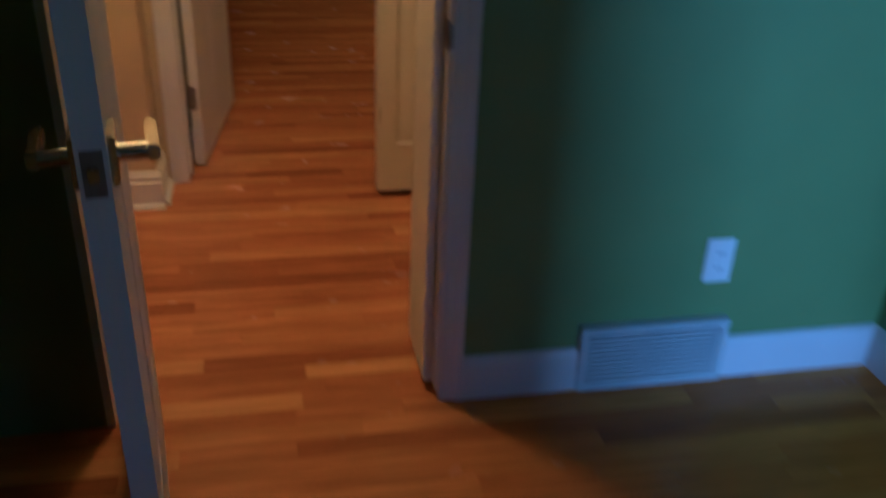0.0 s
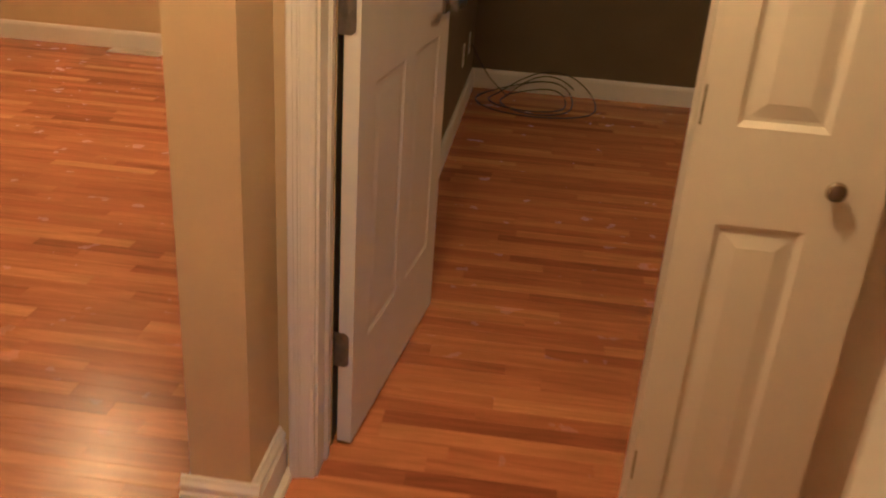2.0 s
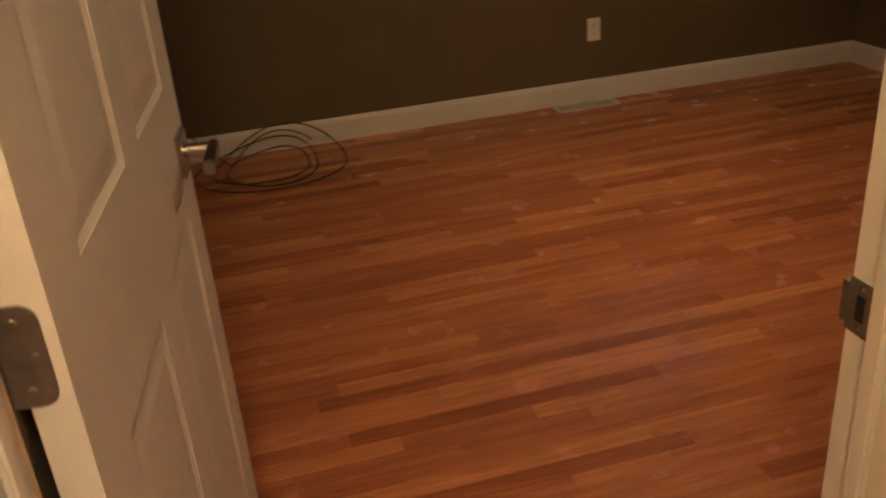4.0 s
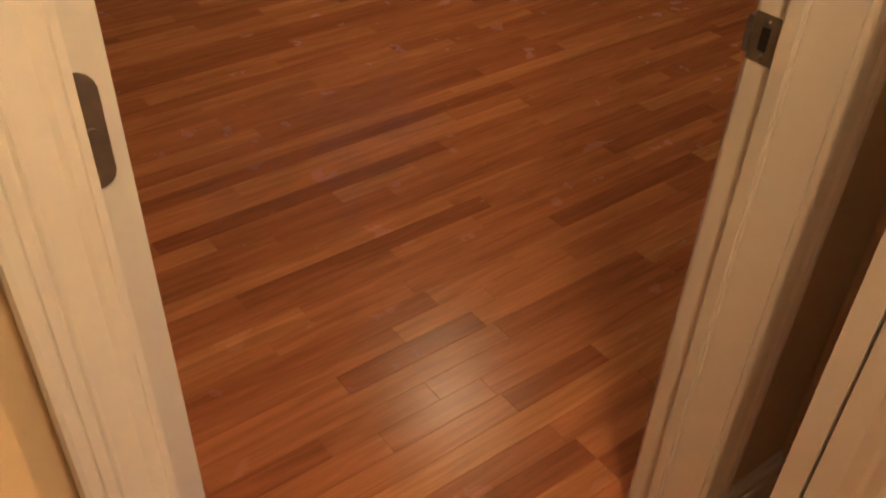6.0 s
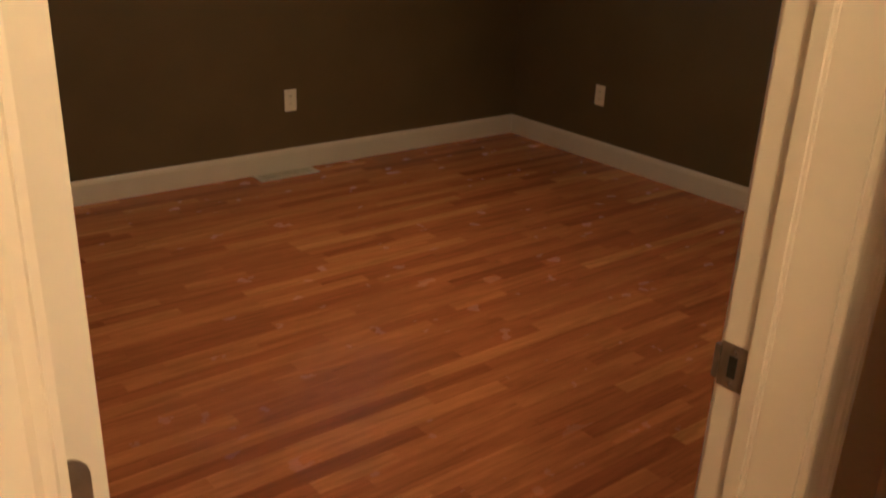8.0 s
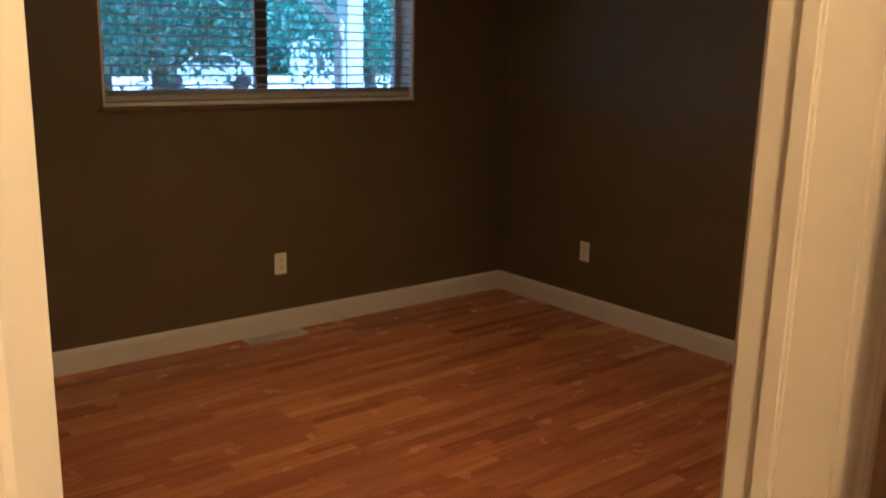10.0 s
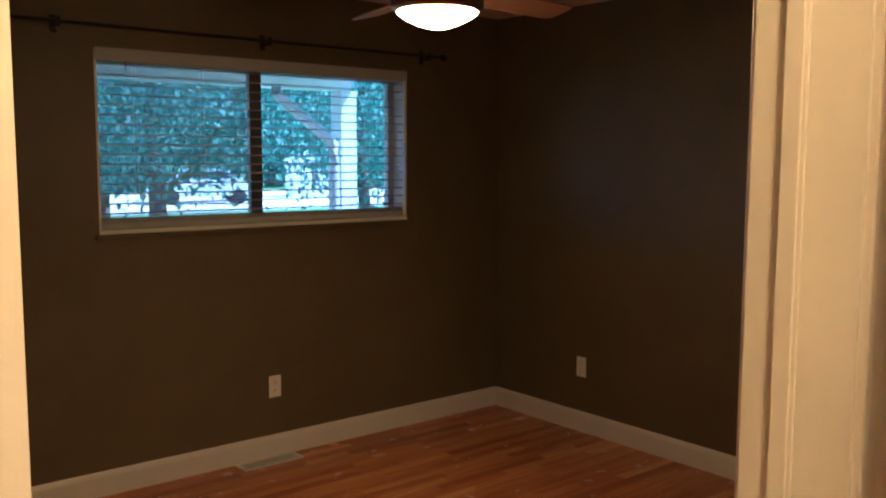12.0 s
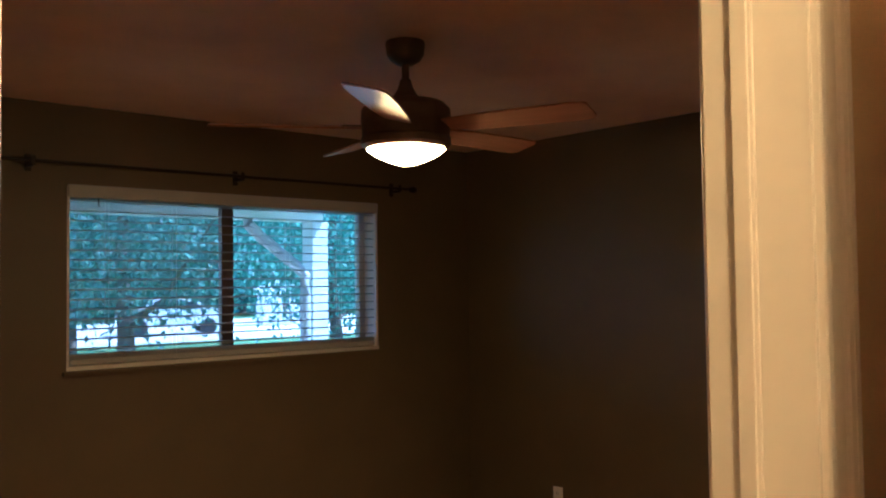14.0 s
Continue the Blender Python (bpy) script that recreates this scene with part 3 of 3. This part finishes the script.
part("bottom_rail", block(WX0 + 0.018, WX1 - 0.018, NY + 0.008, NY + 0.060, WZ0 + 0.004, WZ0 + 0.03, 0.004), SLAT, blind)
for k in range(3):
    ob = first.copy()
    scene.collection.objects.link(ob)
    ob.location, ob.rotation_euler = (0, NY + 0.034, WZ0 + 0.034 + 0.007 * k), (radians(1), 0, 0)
for x in (1.45, 1.78, 2.42, 2.75):
    for y in (NY + 0.010, NY + 0.058):
        part("ladder_cord", tube([(x, y, WZ0 + 0.03), (x, y, WZ1 - 0.05)], 0.0009, 5), PLATE, blind)
part("tilt_wand", tube([(1.40, NY + 0.004, WZ1 - 0.05), (1.402, NY + 0.003, WZ1 - 0.09)], 0.004, 8), BRONZE, blind)

rod = thing("curtain_rod", pose(0, NY - 0.075, 2.138), "thin dark bronze curtain rod above the window", "curtain rod")
part("rod", tube([(0.89, 0, 0), (3.19, 0, 0)], 0.008, 10), RODM, rod, smooth=True)
for x in (0.87, 3.21):
    f = lathe([(0, -0.03), (0.012, -0.026), (0.02, -0.01), (0.018, 0.01), (0.009, 0.024), (0.0, 0.028)], 16)
    bmesh.ops.transform(f, matrix=pose(x, 0, 0, 0, 90 if x > 2 else -90), verts=f.verts)
    part("finial", f, RODM, rod, smooth=True)
for x in (1.09, 2.09, 3.10):
    b = part("bracket", block(x - 0.008, x + 0.008, -0.006, 0.075, -0.022, -0.009, 0.002), RODM, rod)
    part("wall_plate", block(x - 0.014, x + 0.014, 0.069, 0.075, -0.04, 0.035, 0.002), RODM, b)
    part("rod_cup", block(x - 0.009, x + 0.009, -0.013, -0.008, -0.022, 0.02, 0.002), RODM, b)

# ---- ceiling fan ----
fan = thing("ceiling_fan", pose(FX, FY, TOP), "bronze five-blade ceiling fan with a lit glass bowl", "ceiling fan")
part("canopy", lathe([(0.0, 0.0), (0.066, 0.0), (0.068, -0.012), (0.064, -0.045), (0.050, -0.066), (0.03, -0.078), (0.0, -0.08)], 32), BRONZE, fan, smooth=True)
part("downrod", lathe([(0.0, -0.07), (0.0125, -0.07), (0.0125, -0.16), (0.0, -0.16)], 16), BRONZE, fan, smooth=True)
part("collar", lathe([(0.0, -0.13), (0.018, -0.13), (0.026, -0.16), (0.05, -0.20), (0.0, -0.205)], 24), BRONZE, fan, smooth=True)
part("housing", lathe([(0.0, -0.195), (0.07, -0.198), (0.13, -0.212), (0.152, -0.235), (0.154, -0.270), (0.150, -0.328), (0.154, -0.332), (0.153, -0.356), (0.138, -0.368), (0.0, -0.368)], 48), BRONZE, fan, smooth=True)
part("light_bowl", lathe([(0.134, -0.366), (0.132, -0.374), (0.108, -0.391), (0.072, -0.408), (0.036, -0.420), (0.016, -0.424), (0.0, -0.425)], 40), GLOW, fan, "glowing frosted glass bowl", smooth=True)
for k in range(5):
    a = FA + 72 * k
    bm = bmesh.new()
    outline = [(0.155, -0.045), (0.30, -0.062), (0.60, -0.070), (0.642, -0.064), (0.652, -0.052), (0.656, 0.040), (0.640, 0.060), (0.58, 0.066), (0.30, 0.060), (0.155, 0.045)]
    lo = [bm.verts.new((x, y, 0)) for x, y in outline]
    hi = [bm.verts.new((x, y, 0.006)) for x, y in outline]
    bm.faces.new(lo[::-1])
    bm.faces.new(hi)
    for i in range(len(outline)):
        j = (i + 1) % len(outline)
        bm.faces.new((lo[i], lo[j], hi[j], hi[i]))
    b = part("blade", bm, BLADE, fan, "warm brown wooden blade")
    b.matrix_local = pose(0, 0, -0.30, 0, 0, a) @ pose(0, 0, 0, -13)
    arm = part("blade_arm", block(0.12, 0.22, -0.016, 0.016, 0.0062, 0.011, 0.002), BRONZE, b)

# ---- lamps of hall and living room ----
for nm, x, y in (("hall_ceiling_light", 0.11, -0.74), ("living_ceiling_light", -1.91, 2.40)):
    t = thing(nm, pose(x, y, TOP), "small flush ceiling light with a metal pan", "ceiling light")
    part("pan", lathe([(0.0, 0.0), (0.15, 0.0), (0.15, -0.012), (0.14, -0.02), (0.0, -0.02)], 32), NICKEL, t, smooth=True)
    part("bulb", lathe([(0.0, -0.02), (0.016, -0.02), (0.018, -0.05), (0.03, -0.075), (0.026, -0.095), (0.0, -0.105)], 20), GLOW, t, "lit bulb", smooth=True)

# bedroom window, unseen: added around the opening that shapes the daylight
bw = thing("window_2", pose(0, 0, 0), "unseen bedroom window frame added around the daylight opening", "window", kind="structure")
for q in ((1.17, 1.65, -4.60, -4.54, 0.45, 0.48), (1.17, 1.65, -4.60, -4.54, 2.02, 2.05), (1.17, 1.19, -4.60, -4.54, 0.48, 2.02), (1.63, 1.65, -4.60, -4.54, 0.48, 2.02)):
    part("window_frame", block(*q), WHITE, bw)

# ---- outdoors ----
bm = bmesh.new()
bmesh.ops.create_grid(bm, x_segments=1, y_segments=1, size=900)
gr = part("ground", bm, GRASS)
gr.location = (0, 0, -0.35)
tagged(gr, "green lawn running off into the distance", "ground", kind="structure")
tagged(part("pavement", block(-6, 4.4, 3.96, 6.4, -0.45, -0.12), CONCRETE), "concrete porch slab beside the house", "pavement", kind="structure")
tagged(part("road", block(-30, 80, 29, 47, -0.45, -0.34), CONCRETE), "pale sunlit concrete driveway", "road", kind="structure")
porch = thing("porch_roof", pose(0, 0, 0), "white painted porch roof with beam and gutter", "porch roof")
part("soffit", block(-6, 4.25, 3.955, 6.35, 2.34, 2.40), PORCH, porch)
part("beam", block(-6, 4.12, 5.95, 6.11, 2.12, 2.338), PORCH, porch)
part("gutter", block(-6, 4.25, 6.36, 6.46, 2.30, 2.42, 0.015), GUTTER, porch)
part("shingles", block(-6, 4.30, 3.955, 6.40, 2.425, 2.47), ROOFM, porch)
part("gable_return", sweep([(0, 0), (0.55, 0.0), (0.55, 0.10)], (4.05, 5.2, 2.16), (4.05, 5.25, 2.16), (-1, 0, 0), (0, 0, 1)), GUTTER, porch)
post = thing("porch_post", pose(4.09, 6.03, -0.12), "square white porch post", "post")
part("shaft", block(-0.08, 0.08, -0.08, 0.08, 0.0, 2.24, 0.006), PORCH, post)
part("base", block(-0.10, 0.10, -0.10, 0.10, 0.0, 0.14, 0.006), PORCH, post)
down = tube([(3.36, 5.86, 2.118), (3.36, 5.86, 2.07), (3.46, 5.86, 1.98), (3.80, 5.86, 1.74), (3.88, 5.86, 1.66), (3.88, 5.86, 1.5), (3.88, 5.86, -0.115)], 0.045, 10)
tagged(part("downspout", down, GUTTER, smooth=True), "pale bent downspout beside the porch post", "downspout")


def tree(x, y, ground, height, spread, seed, count, trunk, leaf, crown_from):
    """A tapered trunk with limbs and a crown of single leaves grouped in clumps."""
    random.seed(seed)
    t = thing("tree", pose(x, y, ground), "leafy green tree with a grey trunk", "tree", "trees beyond the porch")
    bm = bmesh.new()
    limbs = [([(0, 0, 0), (0.05, 0.02, crown_from * 0.6), (0.0, 0.1, crown_from + 0.5), (0.1, 0.0, height * 0.75)], trunk)]
    tips = []
    for k in range(9):
        a, z = random.uniform(0, 6.28), random.uniform(crown_from * 0.8, height * 0.7)
        r = spread * random.uniform(0.5, 0.9)
        e = (r * math.cos(a), r * math.sin(a), z + random.uniform(0.3, 1.6))
        limbs.append(([(0.03, 0.03, z - 0.2), (e[0] * 0.45, e[1] * 0.45, z + 0.2), e], trunk * 0.35))
    for line, r in limbs:
        rings = []
        for i, p in enumerate(line):
            q = r * (1 - 0.75 * i / (len(line) - 1))
            rings.append([bm.verts.new((p[0] + q * math.cos(s), p[1] + q * math.sin(s), p[2])) for s in (2 * math.pi * j / 9 for j in range(9))])
        for a, b in zip(rings, rings[1:]):
            for j in range(9):
                bm.faces.new((a[j], a[(j + 1) % 9], b[(j + 1) % 9], b[j]))
    part("trunk", bm, BARK, t, "grey bark", smooth=True)
    verts, faces = [], []
    clumps = []
    for k in range(int(count / 45)):
        a, u = random.uniform(0, 6.28), random.uniform(-1, 1)
        r = random.uniform(0.35, 1.0) ** 0.6
        w = spread * math.sqrt(max(0.05, 1 - u * u)) * r
        clumps.append((w * math.cos(a), w * math.sin(a), (crown_from + height) / 2 + u * (height - crown_from) / 2))
    for c in clumps:
        for k in range(45):
            p = Vector(c) + Vector([random.gauss(0, spread * 0.11) for i in range(3)])
            q = Euler([random.uniform(0, 6.28) for i in range(3)]).to_matrix()
            s = leaf * random.uniform(0.6, 1.3)
            i = len(verts)
            verts += [p + q @ Vector(v) * s for v in ((-0.5, 0, 0), (0, -0.32, 0.06), (0.6, 0, 0), (0, 0.32, 0.06))]
            faces.append((i, i + 1, i + 2, i + 3))
    me = bpy.data.meshes.new("crown")
    me.from_pydata(verts, [], faces)
    me.materials.append(LEAF)
    c = new("crown", me)
    c.parent = t
    return t


tree(4.85, 12.2, -0.35, 7.5, 3.6, 1, 34000, 0.17, 0.095, 1.9)
tree(9.3, 13.4, -0.35, 8.0, 3.4, 2, 34000, 0.16, 0.095, 1.7)
tree(1.6, 15.0, -0.35, 8.5, 4.2, 3, 30000, 0.2, 0.11, 1.9)
tree(13.5, 17.5, -0.35, 9.0, 4.5, 5, 30000, 0.2, 0.12, 1.6)
tree(8.0, 24.0, -0.35, 10.0, 5.0, 10, 14000, 0.22, 0.24, 1.9)
for k in range(7):
    tree(4 + 9.0 * k, 54.0 + 3 * (k % 2), -0.35, 17.0, 9.0, 20 + k, 9000, 0.4, 0.6, 0.9)

shed = thing("shed", pose(22.9, 38.0, -0.34, 0, 0, -20), "small white shed with a dark window across the driveway", "shed")
part("wall", block(-1.1, 1.1, -1.0, 1.0, 0, 1.75), PORCH, shed)
part("roof", sweep([(-1.25, 0), (1.25, 0), (0, 0.55)], (0, -1.15, 1.751), (0, 1.15, 1.751), (1, 0, 0), (0, 0, 1)), PORCH, shed)
part("window", block(-0.16, 0.16, -1.02, -0.99, 0.75, 1.35), BARK, shed, "dark reddish window")

car = thing("parked_car", pose(15.4, 34.0, -0.34, 0, 0, -15), "white parked car on the pale driveway", "car")
prof = [(-2.1, 0.35), (-2.15, 0.75), (-1.9, 0.95), (-1.1, 1.02), (-0.6, 1.42), (0.8, 1.45), (1.4, 1.05), (2.0, 0.92), (2.15, 0.7), (2.1, 0.35)]
bm = sweep(prof, (0, -0.82, 0), (0, 0.82, 0), (1, 0, 0), (0, 0, 1))
part("body", bm, CARP, car, bevel=0.05, smooth=True)
part("side_window", sweep([(-0.85, 1.05), (-0.5, 1.34), (0.7, 1.36), (1.1, 1.05)], (0, -0.83, 0), (0, -0.80, 0), (1, 0, 0), (0, 0, 1)), CARGLASS, car)
for x in (-1.35, 1.3):
    for y in (-0.78, 0.62):
        w = lathe([(0.0, 0), (0.2, 0.0), (0.31, 0.01), (0.32, 0.08), (0.31, 0.16), (0.0, 0.16)], 24)
        bmesh.ops.transform(w, matrix=pose(x, y - 0.06, 0.33, -90), verts=w.verts)
        part("wheel", w, TYRE, car, smooth=True)

# ---- strip oak floor ----
fb = bmesh.new()
box(fb, -4.3, 1.88, G0, W0, -0.45, -0.008)
box(fb, -4.3, EX, W0, 3.82, -0.45, -0.008)
box(fb, -0.38, 1.88, -4.5, G0, -0.45, -0.008)
floor = tagged(part("floor", fb, MDF), "reddish-brown strip oak floor with satin varnish", "floor", kind="structure")
PITCH, WIDE = 0.0572, 0.0569
random.seed(11)


def strip_verts(x0, x1, y0, y1):
    e = 0.0004
    low = [(x0, y0, -0.008), (x1, y0, -0.008), (x1, y1, -0.008), (x0, y1, -0.008)]
    mid = [(x, y, -e) for x, y, z in low]
    hi = [(x0 + e, y0 + e, 0), (x1 - e, y0 + e, 0), (x1 - e, y1 - e, 0), (x0 + e, y1 - e, 0)]
    return low + mid + hi


STRIP_FACES = [(k, (k + 1) % 4, 4 + (k + 1) % 4, 4 + k) for k in range(4)] + [(4 + k, 4 + (k + 1) % 4, 8 + (k + 1) % 4, 8 + k) for k in range(4)] + [(8, 9, 10, 11)]
LENGTHS = (0.25, 0.35, 0.45, 0.55, 0.7, 0.85, 1.05)
shared = {}
for L in LENGTHS:
    me = bpy.data.meshes.new("plank")
    me.from_pydata(strip_verts(0.0001, L - 0.0001, 0, WIDE), [], STRIP_FACES)
    me.materials.append(OAK)
    shared[L] = me
fv_, ff_ = [], []
made = 0
y = -4.5
while y < 3.80:
    x_end = -4.3 if y > G1 - 0.1 else -0.38
    x_far = EX if y > W0 else 1.8
    x = x_end - random.uniform(0, 0.5)
    while x < x_far:
        L = random.choice(LENGTHS)
        near = x > 0.06 and x + L < 2.15 and 0.1 < y < 2.3
        hall = x > -0.75 and x + L < 1.05 and -1.15 < y < 0.1
        x0, x1 = max(x, x_end), min(x + L, x_far)
        if (near or hall) and made < 300:
            ob = new("plank", shared[L])
            ob.location = (x, y, 0)
            ob.parent = floor
            made += 1
        elif x1 - x0 > 0.01:
            i = len(fv_)
            fv_ += strip_verts(x0 + 0.0001, x1 - 0.0001, y, y + WIDE)
            ff_ += [tuple(q + i for q in f) for f in STRIP_FACES]
        x += L
    y += PITCH
me = bpy.data.meshes.new("plank_field")
me.from_pydata(fv_, [], ff_)
me.materials.append(OAK_FIELD)
pf = new("plank_field", me)
pf.parent = floor
pf["kind"] = "stuff"
